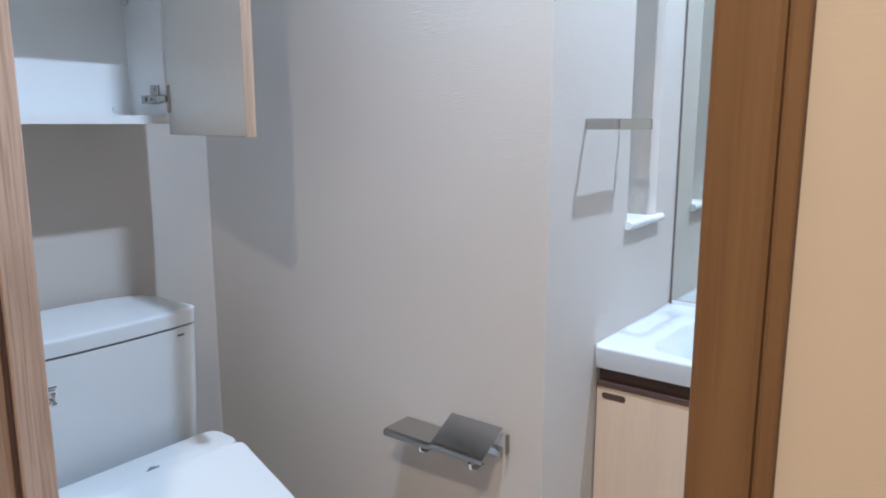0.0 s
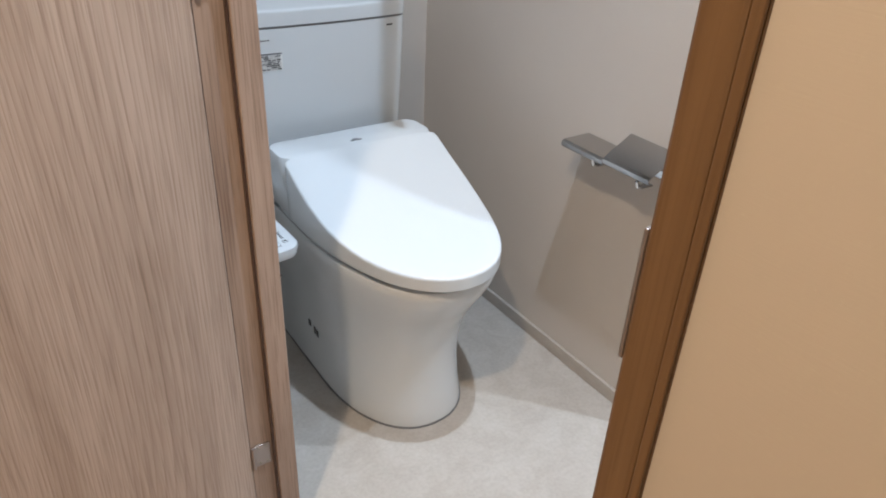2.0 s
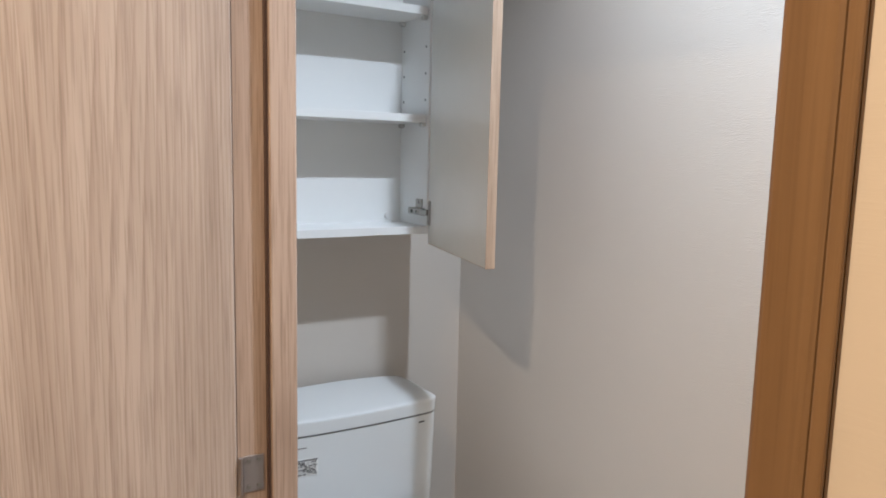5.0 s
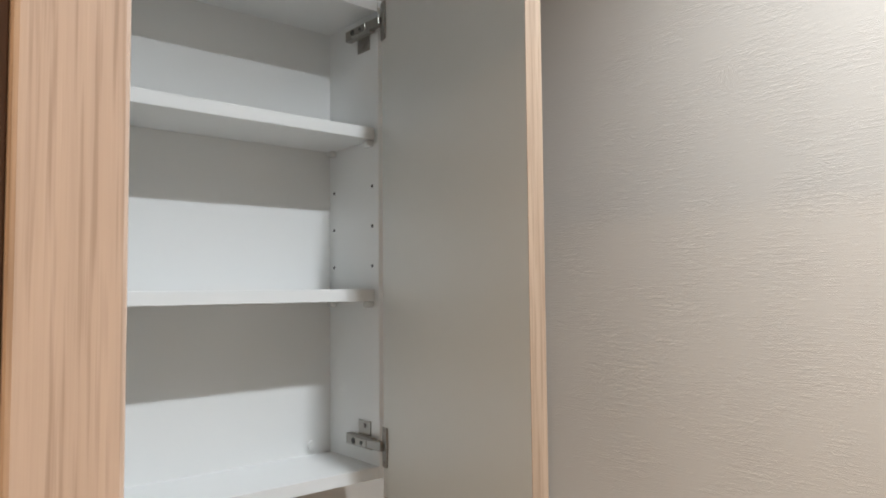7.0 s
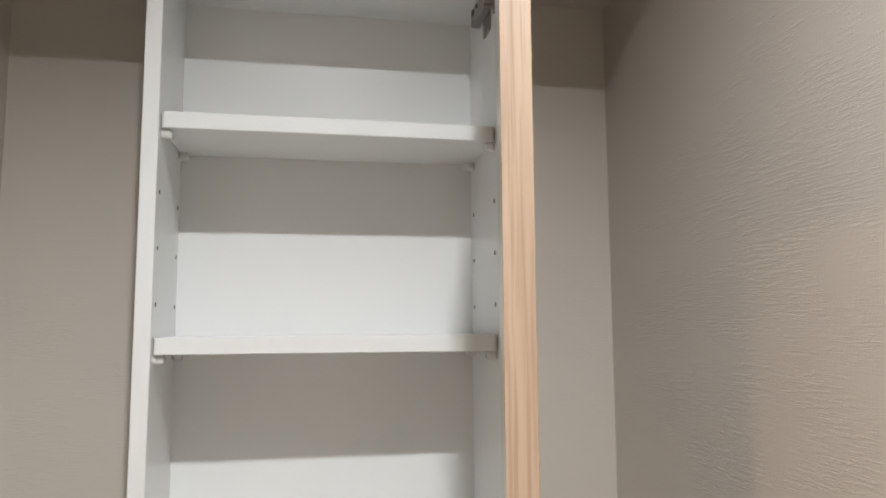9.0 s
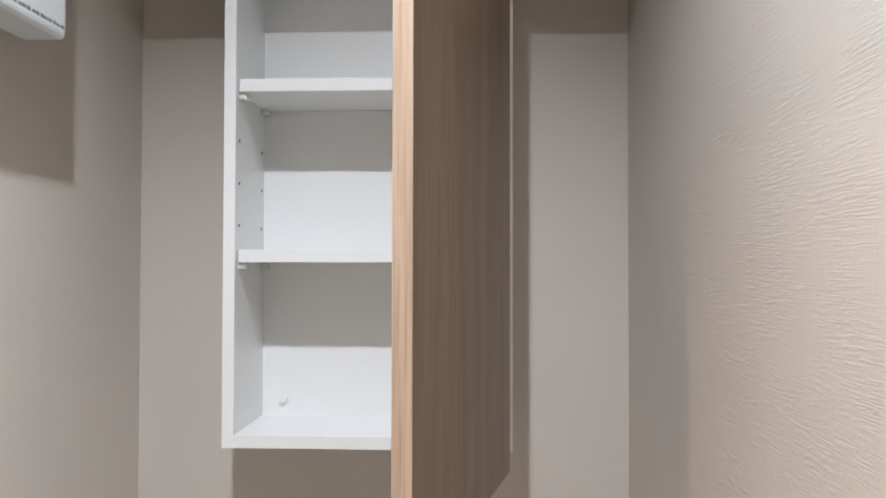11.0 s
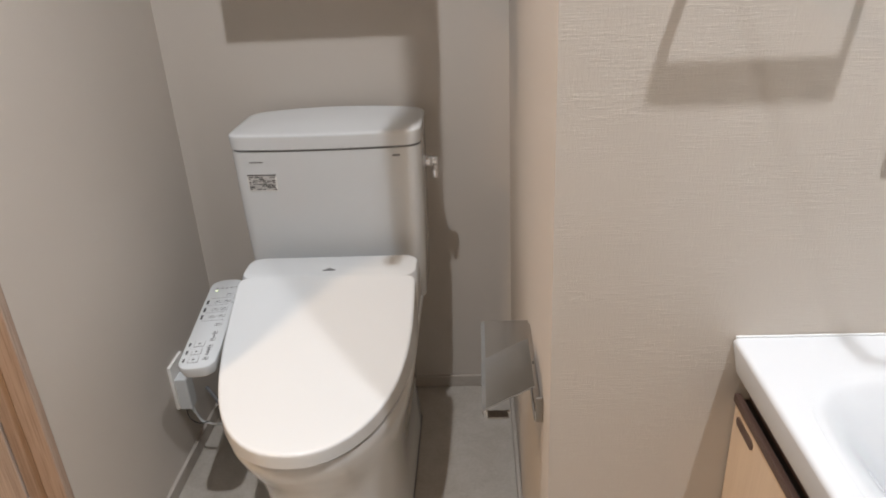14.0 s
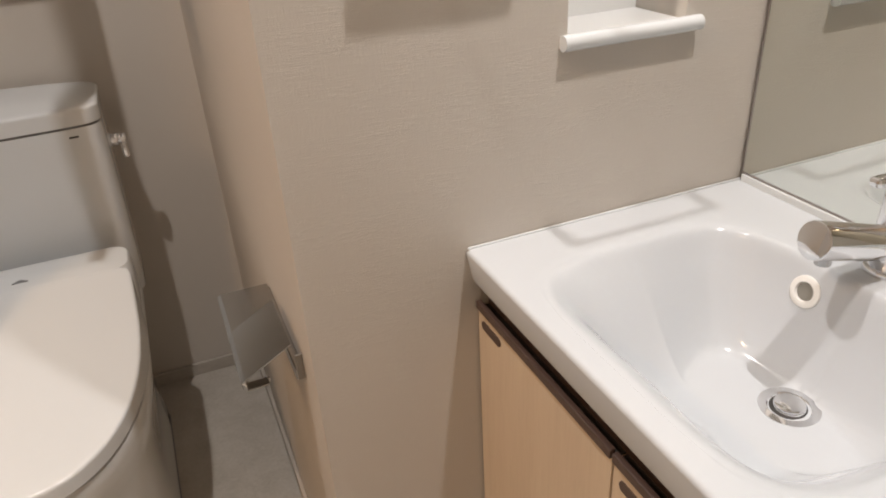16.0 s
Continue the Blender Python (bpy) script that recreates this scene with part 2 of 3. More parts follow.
def rounded(x0, x1, y0, y1, z, r, n=6, bow=0.0):
    """A rounded rectangle as a ring; bow swells its -y side."""
    out = []
    for cx, cy, a in ((x1 - r, y1 - r, 0), (x0 + r, y1 - r, 90), (x0 + r, y0 + r, 180), (x1 - r, y0 + r, 270)):
        for k in range(n + 1):
            t = radians(a + 90 * k / n)
            out.append(Vector((cx + r * math.cos(t), cy + r * math.sin(t), z)))
    mid, half = (x0 + x1) / 2, (x1 - x0) / 2
    if bow:
        # extra points along the front, so that it can swell
        front = [Vector((x0 + r + (x1 - x0 - 2 * r) * k / 12, y0, z)) for k in range(1, 12)]
        out = out[:3 * (n + 1)] + front + out[3 * (n + 1):]
        for v in out:
            if v.y < (y0 + y1) / 2:
                v.y -= bow * (1 - ((v.x - mid) / half) ** 2)
    return out


def turned(bm, m):
    bmesh.ops.transform(bm, matrix=m, verts=bm.verts)
    return bm


# ---- the setting ----
W, YP, XM = 0.82, -0.985, 1.456
JL, JR = -0.81, -1.507
setting("floor", box(-0.12, 1.6, -2.4, 0.1, -0.05, 0.0), FLOOR, "pale beige stone-look vinyl floor of the washroom", "floor")
setting("hall_floor", box(-1.3, -0.120, -3.2, 0.1, -0.05, 0.0), HALLFLOOR, "warm brown wooden floor of the hall", "floor")
setting("wall_back", box(-0.1, 0.92, 0.0, 0.1, 0, 2.47), WALL, "white embossed wallpaper wall behind the toilet", "wall")
setting("wall_left", box(-0.1, 0.0, -0.790, 0.0, 0, 2.47), WALL, "white embossed wallpaper wall beside the toilet", "wall")
bm = box(-0.030, 0.03, -2.4, JR - 0.029, 0, 2.47)
setting("wall_doorway", bm, HALLPAPER, "cream embossed wallpaper wall beside the doorway", "wall")
setting("wall_over_door", box(-0.030, 0.03, JR - 0.029, -0.790, 2.035, 2.47), WALL, "white wallpaper wall above the door frame", "wall")
NX0, NX1, NZ0, NZ1, NY = 1.163, 1.329, 1.006, 1.90, -0.885
bm = box(W, NX0, YP, 0.0, 0, 2.47)
box(NX0, NX1, YP, 0.0, 0, NZ0 - 0.012, bm=bm)
box(NX0, NX1, YP, 0.0, NZ1, 2.47, bm=bm)
box(NX0, NX1, NY, 0.0, NZ0 - 0.012, NZ1, bm=bm)
box(NX1, 1.56, YP, 0.0, 0, 2.47, bm=bm)
setting("wall_partition", bm, WALL, "white embossed wallpaper partition with a small recessed niche", "wall")
setting("wall_beam", box(0.0, W, -0.25, 0.0, 1.985, CEIL), WALL, "white papered beam across the wall above the cabinet", "wall")
setting("wall_mirror", box(XM + 0.012, 1.6, -2.4, YP, 0, 2.47), WALL, "white wallpaper wall behind the washstand mirror", "wall")
setting("wall_south", box(0.03, 1.6, -2.5, -2.4, 0, 2.47), WALL, "white wallpaper wall at the end of the washroom", "wall")
setting("ceiling", box(-0.030, 1.6, -2.5, 0.1, CEIL, 2.47), CEILING, "white papered washroom ceiling", "ceiling")
setting("hall_wall_west", box(-1.4, -1.3, -3.3, 0.1, 0, 2.47), HALLPAPER, "cream embossed hall wall", "wall")
setting("hall_wall_north", box(-1.3, -0.1, 0.0, 0.1, 0, 2.47), HALLPAPER, "cream embossed hall wall", "wall")
setting("hall_wall_south", box(-1.3, 0.03, -3.3, -3.2, 0, 2.47), HALLPAPER, "cream embossed hall wall", "wall")
setting("hall_floor_edge", box(-0.12, 0.03, -3.2, -2.4, -0.05, 0.0), HALLFLOOR, "warm brown wooden floor along the hall wall", "floor")
setting("hall_wall_east", box(-0.026, 0.03, -3.2, -2.4, 0, 2.47), HALLPAPER, "cream embossed hall wall", "wall")
setting("hall_ceiling", box(-1.4, -0.030, -3.3, 0.1, HALL_CEIL, 2.472), CEILING, "white papered hall ceiling", "ceiling")
for name, b in (("baseboard_back", (0.009, W - 0.009, -0.009, 0.0)), ("baseboard_left", (0.0, 0.009, -0.790, -0.0)), ("baseboard_alcove", (W - 0.009, W, YP + 0.0, 0.0)),
                ("baseboard_partition", (W - 0.009, 1.06, YP - 0.009, YP))):
    setting(name, box(*b, 0.0, 0.036, 0.002), BASEBOARD, "low beige vinyl baseboard along the wall", "baseboard")

# door frame and the open leaf
frame_ = thing("door_frame", "ash-veneered door frame with a rebated jamb", "door frame", (0.0, -1.16, 0), kind="structure")
part("hinge_jamb", box(-0.029, 0.030, JL, -0.790, 0, 2.035, 0.0015), JAMBWOOD, frame_)
part("door_stop", box(0.012, 0.0462, JL - 0.012, JL + 0.006, 0.004, 2.0, 0.002), JAMBWOOD, frame_)
# dark strip that paints the shade in the groove before the stop
part("stop_groove_shade", box(0.0085, 0.0119, JL - 0.008, JL, 0.004, 2.0, 0.0008), BROWN, frame_, "dark brown strip for the shaded groove beside the stop")
# strike side and head: darker colour stands in for how the hall lights them
part("strike_jamb", box(-0.033, 0.045, JR - 0.0225, JR, 0, 2.035, 0.0025), HALLLITWOOD, frame_)
part("casing_groove", box(-0.0318, 0.045, JR - 0.029, JR - 0.0225, 0, 2.035), HALLLITWOOD, frame_)
part("casing_lip", box(-0.0345, -0.0318, JR - 0.029, JR - 0.0233, 0, 2.035, 0.0010), HALLLITWOOD, frame_)
part("strike_stop", box(0.008, 0.0462, JR, JR + 0.012, 0.004, 2.0, 0.002), HALLLITWOOD, frame_)
part("head_jamb", box(-0.033, 0.045, JR, JL, 2.005, 2.035, 0.0015), HALLLITWOOD, frame_)
part("strike_plate", box(-0.0325, -0.006, JR, JR + 0.0028, 0.930, 1.003, 0.0012), SATIN, frame_, "satin metal strike plate")

door = thing("door_1", "ash-veneered hinged door standing wide open into the hall", "door", (-0.03, JL, 0), kind="structure")
part("leaf", box(-0.745, -0.0296, JL - 0.004, JL + 0.019, 0.012, 1.995, 0.002), DOORWOOD, door)
for z in (0.228, 1.003, 1.79):
    h = part("hinge", box(-0.022, 0.0045, JL - 0.0022, JL - 0.0002, z - 0.0275, z + 0.0195, 0.0006), SATIN, door, "satin metal hinge plate")
    for sx in (-0.015, -0.002):
        for sz in (-0.021, 0.013):
            part("screw", cyl((sx, JL - 0.0035, z + sz), (sx, JL - 0.002, z + sz), 0.0028, n=10), NICKEL, h)
    part("knuckle", cyl((-0.0255, JL - 0.0045, z - 0.0275), (-0.0255, JL - 0.0045, z + 0.0195), 0.0028, n=12), SATIN, h)


# ---- ceiling lights ----
def downlight(x, y, label, CEIL=CEIL):
    ob = thing("downlight", label, "ceiling light", (x, y, CEIL), "recessed ceiling downlights")
    rings = [[Vector((x + r * math.cos(a * math.tau / 40), y + r * math.sin(a * math.tau / 40), z)) for a in range(40)]
             for r, z in ((0.047, CEIL), (0.044, CEIL - 0.034), (0.052, CEIL - 0.037), (0.064, CEIL - 0.030), (0.066, CEIL))]
    part("trim_ring", loft(rings, cap=(False, False)), PLASTIC, ob, "white trim ring", True)
    part("diffuser", cyl((x, y, CEIL - 0.009), (x, y, CEIL), 0.046, n=32), EMIT, ob, "glowing diffuser")


for x, y in ROOM_LAMPS:
    downlight(x, y, "small round white downlight, lit, in the washroom ceiling")
downlight(*HALL_LAMP, "small round white downlight, lit, in the hall ceiling", HALL_CEIL)

# ---- toilet ----
TX, TKX = 0.418, 0.4106
toilet = thing("toilet", "white close-coupled toilet with a closed electric bidet seat", "toilet", (TX, -0.4, 0))


def d_ring(hw, front, back, z, mid=-0.45, n=28, power=2.25):
    """Plan of the bowl: a blunt half ellipse in front, straight sides, a flat back."""
    out = []
    for k in range(n + 1):
        a = math.pi * k / n
        c, s = math.cos(a), math.sin(a)
        out.append(Vector((TX + hw * math.copysign(abs(c) ** (2 / power), c), mid - (mid - front) * abs(s) ** (2 / power), z)))
    r = 0.03
    for k in range(1, 7):
        out.append(Vector((TX - hw, mid + (back - r - mid) * k / 6, z)))
    out += [Vector((TX - hw + r * 0.3, back - r * 0.3, z)), Vector((TX - hw + r, back, z)), Vector((TX + hw - r, back, z)), Vector((TX + hw - r * 0.3, back - r * 0.3, z))]
    for k in range(6, 0, -1):
        out.append(Vector((TX + hw, mid + (back - r - mid) * k / 6, z)))
    return out


sections = ((0.0, 0.150, -0.706), (0.004, 0.153, -0.711), (0.02, 0.152, -0.709), (0.07, 0.1475, -0.697), (0.13, 0.146, -0.690), (0.19, 0.149, -0.694),
            (0.25, 0.156, -0.709), (0.31, 0.168, -0.745), (0.355, 0.177, -0.775), (0.388, 0.182, -0.793), (0.403, 0.1825, -0.795), (0.409, 0.180, -0.792))
part("bowl", loft([d_ring(hw, fr, -0.11, z) for z, hw, fr in sections]), CERAMIC, toilet, smooth=True)
part("base_caulk", loft([d_ring(0.1555, -0.7135, -0.11, 0.0), d_ring(0.1545, -0.7125, -0.11, 0.003)]), GREY, toilet, "thin grey joint round the foot")

tank_rings = [rounded(TKX - hw, TKX + hw, fr, -0.03, z, 0.028, 6, 0.012) for z, hw, fr in
              ((0.395, 0.1930, -0.205), (0.405, 0.1990, -0.212), (0.50, 0.2025, -0.220), (0.62, 0.2053, -0.226), (0.74, 0.2070, -0.230), (0.782, 0.2072, -0.231))]
tank = part("tank", loft(tank_rings), CERAMIC, toilet, "white ceramic cistern", True)
lid_rings = [rounded(TKX - hw, TKX + hw, fr, -0.028, z, r, 6, bow) for z, hw, fr, r, bow in
             ((0.7846, 0.2025, -0.227, 0.028, 0.012), (0.7875, 0.2085, -0.232, 0.030, 0.013), (0.7890, 0.2086, -0.2321, 0.030, 0.013), (0.8128, 0.2095, -0.233, 0.030, 0.013), (0.8147, 0.2095, -0.233, 0.030, 0.013), (0.8175, 0.2086, -0.232, 0.030, 0.013),
              (0.8193, 0.2060, -0.229, 0.030, 0.013), (0.8201, 0.2015, -0.224, 0.030, 0.013), (0.8205, 0.1920, -0.214, 0.032, 0.012), (0.8218, 0.1420, -0.165, 0.035, 0.006), (0.8223, 0.0620, -0.13, 0.03, 0.002))]
for ring in lid_rings:
    for v in ring:
        # the top is crowned along its back
        if v.z > 0.80:
            v.z += 0.007 * (0.55 - ((v.x - TKX) / 0.21) ** 2) * min(1.0, max(0.0, (v.y + 0.235) / 0.15))
part("tank_lid", loft(lid_rings), CERAMIC, toilet, "white ceramic cistern lid with a crowned top", True)
part("seam", loft([rounded(TKX - 0.2045, TKX + 0.2045, -0.2285, -0.03, z, 0.028, 6, 0.012) for z in (0.7815, 0.7862)]), GREY, toilet, "dark joint under the cistern lid")


def tank_y(x, z):
    """The front of the cistern at that place."""
    hw = float(np.interp(z, (0.405, 0.50, 0.62, 0.74, 0.782), (0.199, 0.2025, 0.2053, 0.207, 0.2072)))
    fr = float(np.interp(z, (0.405, 0.50, 0.62, 0.74, 0.782), (-0.212, -0.220, -0.226, -0.230, -0.231)))
    return fr - 0.012 * (1 - ((x - TKX) / hw) ** 2)


def on_tank(name, x0, x1, z0, z1, mat, parent, lift=0.0006, label=""):
    a, b, c, d = (Vector((x, tank_y(x, z) - lift, z)) for x, z in ((x0, z0), (x1, z0), (x1, z1), (x0, z1)))
    bm = loft([[a, b, c, d], [p + Vector((0, 0.003, 0)) for p in (a, b, c, d)]])
    return part(name, bm, mat, parent, label)


sticker = on_tank("sticker", 0.2355, 0.3025, 0.694, 0.733, WHITEPRINT, tank, 0.0008, "silver-white instruction sticker with small print")
on_tank("sticker_header", 0.2365, 0.3015, 0.7285, 0.7322, GREY, sticker, 0.0013)
rng = random.Random(4)
for k in range(8):
    x = 0.2385
    while x < 0.298:
        w = rng.uniform(0.004, 0.013)
        on_tank("text_line", x, min(x + w, 0.3005), 0.6962 + 0.0040 * k, 0.6962 + 0.0040 * k + rng.uniform(0.0018, 0.0028), (GREY, INK, SILVER)[rng.randrange(3)], sticker, 0.0013)
        x += w + rng.uniform(0.001, 0.003)
on_tank("mark", 0.5585, 0.5745, 0.7645, 0.7680, INK, tank, 0.0012, "tiny dark printed mark")
on_tank("faint_mark", 0.2465, 0.2765, 0.7585, 0.7602, GREY, tank, 0.0010, "faint small printed line")
lever = part("flush_lever", cyl((0.615, -0.145, 0.722), (0.634, -0.145, 0.722), 0.014, bevel=0.002), CHROME, toilet, "chrome flush lever", True)
part("lever_hub", cyl((0.633, -0.145, 0.722), (0.650, -0.145, 0.722), 0.0115, bevel=0.003), CHROME, lever, smooth=True)
part("lever_handle", box(0.636, 0.649, -0.151, -0.139, 0.681, 0.722, 0.004, 3), CHROME, lever, smooth=True)

# bidet seat
part("seat", loft([d_ring(hw, fr, -0.30, z, -0.43, power=2.06) for z, hw, fr in ((0.4095, 0.176, -0.786), (0.411, 0.179, -0.791), (0.420, 0.180, -0.793), (0.4232, 0.177, -0.788))]), PLASTIC, toilet, "white plastic toilet seat", True)
bidet = part("bidet_unit", loft([rounded(TX - hw, TX + hw, fr, bk, z, 0.03, 6) for z, hw, fr, bk in
             ((0.417, 0.178, -0.44, -0.20), (0.45, 0.186, -0.42, -0.235), (0.52, 0.1885, -0.386, -0.268), (0.5445, 0.1875, -0.3795, -0.276), (0.5498, 0.1845, -0.3785, -0.280), (0.5510, 0.178, -0.377, -0.287))]),
             PLASTIC, toilet, "white plastic bidet unit", True)


def lid_ring(shrink, lift, drop=False, n=30):
    """Plan of the seat lid, drawn in towards its middle; its top falls towards the front."""
    hw, back, front, mid = 0.187, -0.380, -0.811, -0.455
    out = []
    for k in range(n + 1):
        a = math.pi * k / n
        c, s = math.cos(a), math.sin(a)
        out.append((TX + hw * math.copysign(abs(c) ** 0.92, c), mid - (mid - front) * abs(s) ** 0.97))
    for k in range(1, 4):
        out.append((TX - hw, mid + (back - 0.012 - mid) * k / 3))
    out += [(TX - hw + 0.004, back - 0.003), (TX - hw + 0.014, back), (TX, back), (TX + hw - 0.014, back), (TX + hw - 0.004, back - 0.003)]
    for k in range(3, 0, -1):
        out.append((TX + hw, mid + (back - 0.012 - mid) * k / 3))
    cy = -0.585
    out = [(TX + (x - TX) * (1 - shrink / 0.187), cy + (y - cy) * (1 - shrink / 0.213)) for x, y in out]

    def top(y):
        u = min(1.0, max(0.0, (-0.38 - y) / 0.431))
        return 0.5535 - 0.1015 * (u ** 0.92) - 0.031 * math.sin(math.pi * u)
    if drop:
        return [Vector((x, y, max(0.4235, min(top(y) - 0.030, 0.4235 + lift)))) for x, y in out]
    return [Vector((x, y, top(y) + lift)) for x, y in out]


lid = part("lid", loft([lid_ring(0.006, 0.0, True), lid_ring(0.002, 0.0002, True), lid_ring(0.0005, 0.0014, True), lid_ring(0.0, 0.003, True), lid_ring(0.0, 0.006, True), lid_ring(0.0, -0.0085), lid_ring(0.0, -0.0052), lid_ring(0.0006, -0.0026), lid_ring(0.0022, -0.0007),
                        lid_ring(0.0048, 0.0), lid_ring(0.010, 0.0003), lid_ring(0.03, 0.0006), lid_ring(0.07, 0.0010), lid_ring(0.12, 0.0012), lid_ring(0.165, 0.0013)]),
           PLASTIC, toilet, "white plastic toilet lid, closed", True)
part("lid_mark", box(0.4045, 0.4315, -0.3505, -0.3465, 0.5508, 0.5522, 0.0004), GREY, bidet, "small grey printed mark")
part("lid_mark", loft([[Vector((0.410, -0.3445, z)), Vector((0.426, -0.3445, z)), Vector((0.418, -0.338, z))] for z in (0.5508, 0.5521)]), GREY, bidet, "small grey printed sign")

# control arm of the bidet seat, with its keys
ARM = pose(0.1500, -0.360, 0.4435) @ pose(0, 0, 0, 4.2, -2, 5.0)
arm_rings = [[ARM @ v for v in rounded(-0.039 - g, 0.039 + g, -0.17 - g, 0.17 + g, z, 0.026, 6)] for z, g in
             ((-0.032, -0.012), (-0.025, -0.003), (-0.008, 0.0), (-0.002, -0.0012), (0.0, -0.004))]
arm = part("control_panel", loft(arm_rings), PLASTIC, toilet, "white control panel with printed keys", True)
part("arm_bracket", box(0.17, 0.245, -0.30, -0.225, 0.425, 0.456, 0.008, 3), PLASTIC, toilet, smooth=True)


def key(name, u0, u1, v0, v1, mat, h=0.0012):
    part(name, turned(box(u0, u1, v0, v1, -0.0006, h, min(0.0006, h * 0.4)), ARM), mat, arm)


def outline_key(u, v, w, h):
    """A printed square ring round a raised key."""
    key("key_rim", u - w / 2, u + w / 2, v - h / 2, v + h / 2, GREY, 0.0006)
    key("key", u - w / 2 + 0.0009, u + w / 2 - 0.0009, v - h / 2 + 0.0009, v + h / 2 - 0.0009, PLASTIC, 0.0013)
    key("key_sign", u - 0.0024, u + 0.0024, v - 0.0024, v + 0.0024, INK, 0.0016)


for k, v in enumerate((-0.143, -0.116, -0.089)):
    outline_key(-0.008, v, 0.021, 0.019)
    key("caption", -0.030, -0.026, v - 0.006, v + 0.006, INK, 0.0005)
for v in (-0.141, -0.100, -0.076, -0.052):
    outline_key(0.016, v, 0.011, 0.010)
for k in range(5):
    key("level_bar", 0.013, 0.019, -0.129 + 0.0052 * k, -0.126 + 0.0052 * k, INK, 0.0005)
key("level_bar", 0.0150, 0.0175, -0.070, -0.058, INK, 0.0005)
for v in (-0.021, 0.012, 0.041, 0.072, 0.100):
    for u in (-0.004, 0.016):
        if v in (-0.021, 0.100) and u < 0:
            continue
        key("key_rim", u - 0.008, u + 0.008, v - 0.005, v + 0.005, GREY, 0.0006)
        key("key", u - 0.0073, u + 0.0073, v - 0.0043, v + 0.0043, PLASTIC, 0.0012)
        key("caption", u - 0.005, u + 0.004, v - 0.0015, v + 0.0015, INK, 0.0015)
for v in (-0.004, 0.028, 0.058, 0.087):
    key("rule", -0.024, 0.024, v - 0.0004, v + 0.0004, GREY, 0.0004)
for u in (-0.028,):
    for v in (0.012, 0.041, 0.072):
        key("caption", u - 0.0025, u + 0.0025, v - 0.008, v + 0.008, INK, 0.0005)
for k in range(5):
    key("caption", -0.022 + 0.011 * k, -0.015 + 0.011 * k, 0.128, 0.131, GREY, 0.0005)
key("status_light", -0.0215, -0.0165, 0.119, 0.1225, LED, 0.0006)
# stickers on the left flank of the bowl
for y, z, w, h in ((-0.372, 0.118, 0.012, 0.016), (-0.400, 0.113, 0.008, 0.018), (-0.414, 0.112, 0.010, 0.018)):
    part("flank_sticker", box(TX - 0.1478, TX - 0.1455, y - w / 2, y + w / 2, z - h / 2, z + h / 2), INK, toilet, "small dark printed sticker")

# ---- outlet, plug and cord ----
outlet = thing("power_outlet", "white wall outlet plate low on the wall beside the toilet", "outlet", (0.0, -0.29, 0.235))
part("cover_plate", box(0.0, 0.008, -0.328, -0.252, 0.175, 0.295, 0.002), MATTPLASTIC, outlet)
plug = thing("plug_adapter", "white leakage-protection plug in the wall outlet", "plug", (0.008, -0.30, 0.23))
part("housing", box(0.006, 0.036, -0.322, -0.284, 0.170, 0.258, 0.004), PLASTIC, plug)
part("strain_relief", cyl((0.026, -0.303, 0.172), (0.032, -0.303, 0.148), 0.006, 0.004, 12), PLASTIC, plug, smooth=True)
part("cord", tube(curve([(0.032, -0.303, 0.15), (0.046, -0.30, 0.118), (0.09, -0.296, 0.108), (0.15, -0.29, 0.125), (0.215, -0.28, 0.20), (0.246, -0.27, 0.30)]), 0.0032), PLASTIC, plug, "white power cord", True)
part("earth_wire", tube(curve([(0.016, -0.31, 0.175), (0.022, -0.318, 0.145), (0.04, -0.315, 0.125), (0.058, -0.30, 0.118)]), 0.0013, 6), DARK, plug, "thin dark earth wire", True)
part("hose", tube(curve([(0.005, -0.16, 0.12), (0.03, -0.18, 0.105), (0.08, -0.23, 0.09), (0.15, -0.26, 0.10), (0.25, -0.26, 0.20)]), 0.005), GREY, thing("water_hose", "grey water supply hose beside the toilet", "hose", (0.005, -0.16, 0.12)), smooth=True)

# ---- paper holder ----
holder = thing("paper_holder", "double stainless steel toilet paper holder on the wall", "paper holder", (W, -0.79, 0.62))


def folded(y0, y1, wall_x, wall_z, out_x, out_z, name):
    """A bent steel flap: from the wall down to a turned front edge."""
    prof = [(wall_x, wall_z), (out_x + 0.006, out_z + 0.004), (out_x, out_z), (out_x + 0.001, out_z - 0.009)]
    t = 0.0016
    rings = []
    for y in (y0, y1):
        rings.append([Vector((x, y, z)) for x, z in prof] + [Vector((x + t * 0.6, y, z - t)) for x, z in reversed(prof)])
    return part(name, loft(rings), STEEL, holder, "brushed steel cover flap")


folded(-0.784, -0.664, W - 0.004, 0.606, 0.738, 0.602, "flap")
folded(-0.905, -0.785, W - 0.012, 0.648, 0.737, 0.608, "flap")
part("back_rail", box(W - 0.012, W, -0.900, -0.668, 0.584, 0.603, 0.002), STEEL, holder)
for y in (-0.912, -0.668):
    part("side_arm", box(W - 0.011, W - 0.001, y - 0.002, y + 0.002, 0.582 + 0.012 * (y < -0.8), 0.602 + 0.032 * (y < -0.8), 0.0015), NICKEL, holder, "chrome side bracket")
for y in (-0.876, -0.756):
    part("roll_arm", tube(curve([(0.776, y, 0.5825), (0.760, y, 0.5790), (0.746, y, 0.5815), (0.7405, y, 0.5945)]), 0.0036), CHROME, holder, "chrome roll arm", True)
    part("roll_clip", box(0.744, 0.774, y - 0.014, y + 0.002, 0.5820, 0.5850, 0.0012), NICKEL, holder, "nickel roll stop")

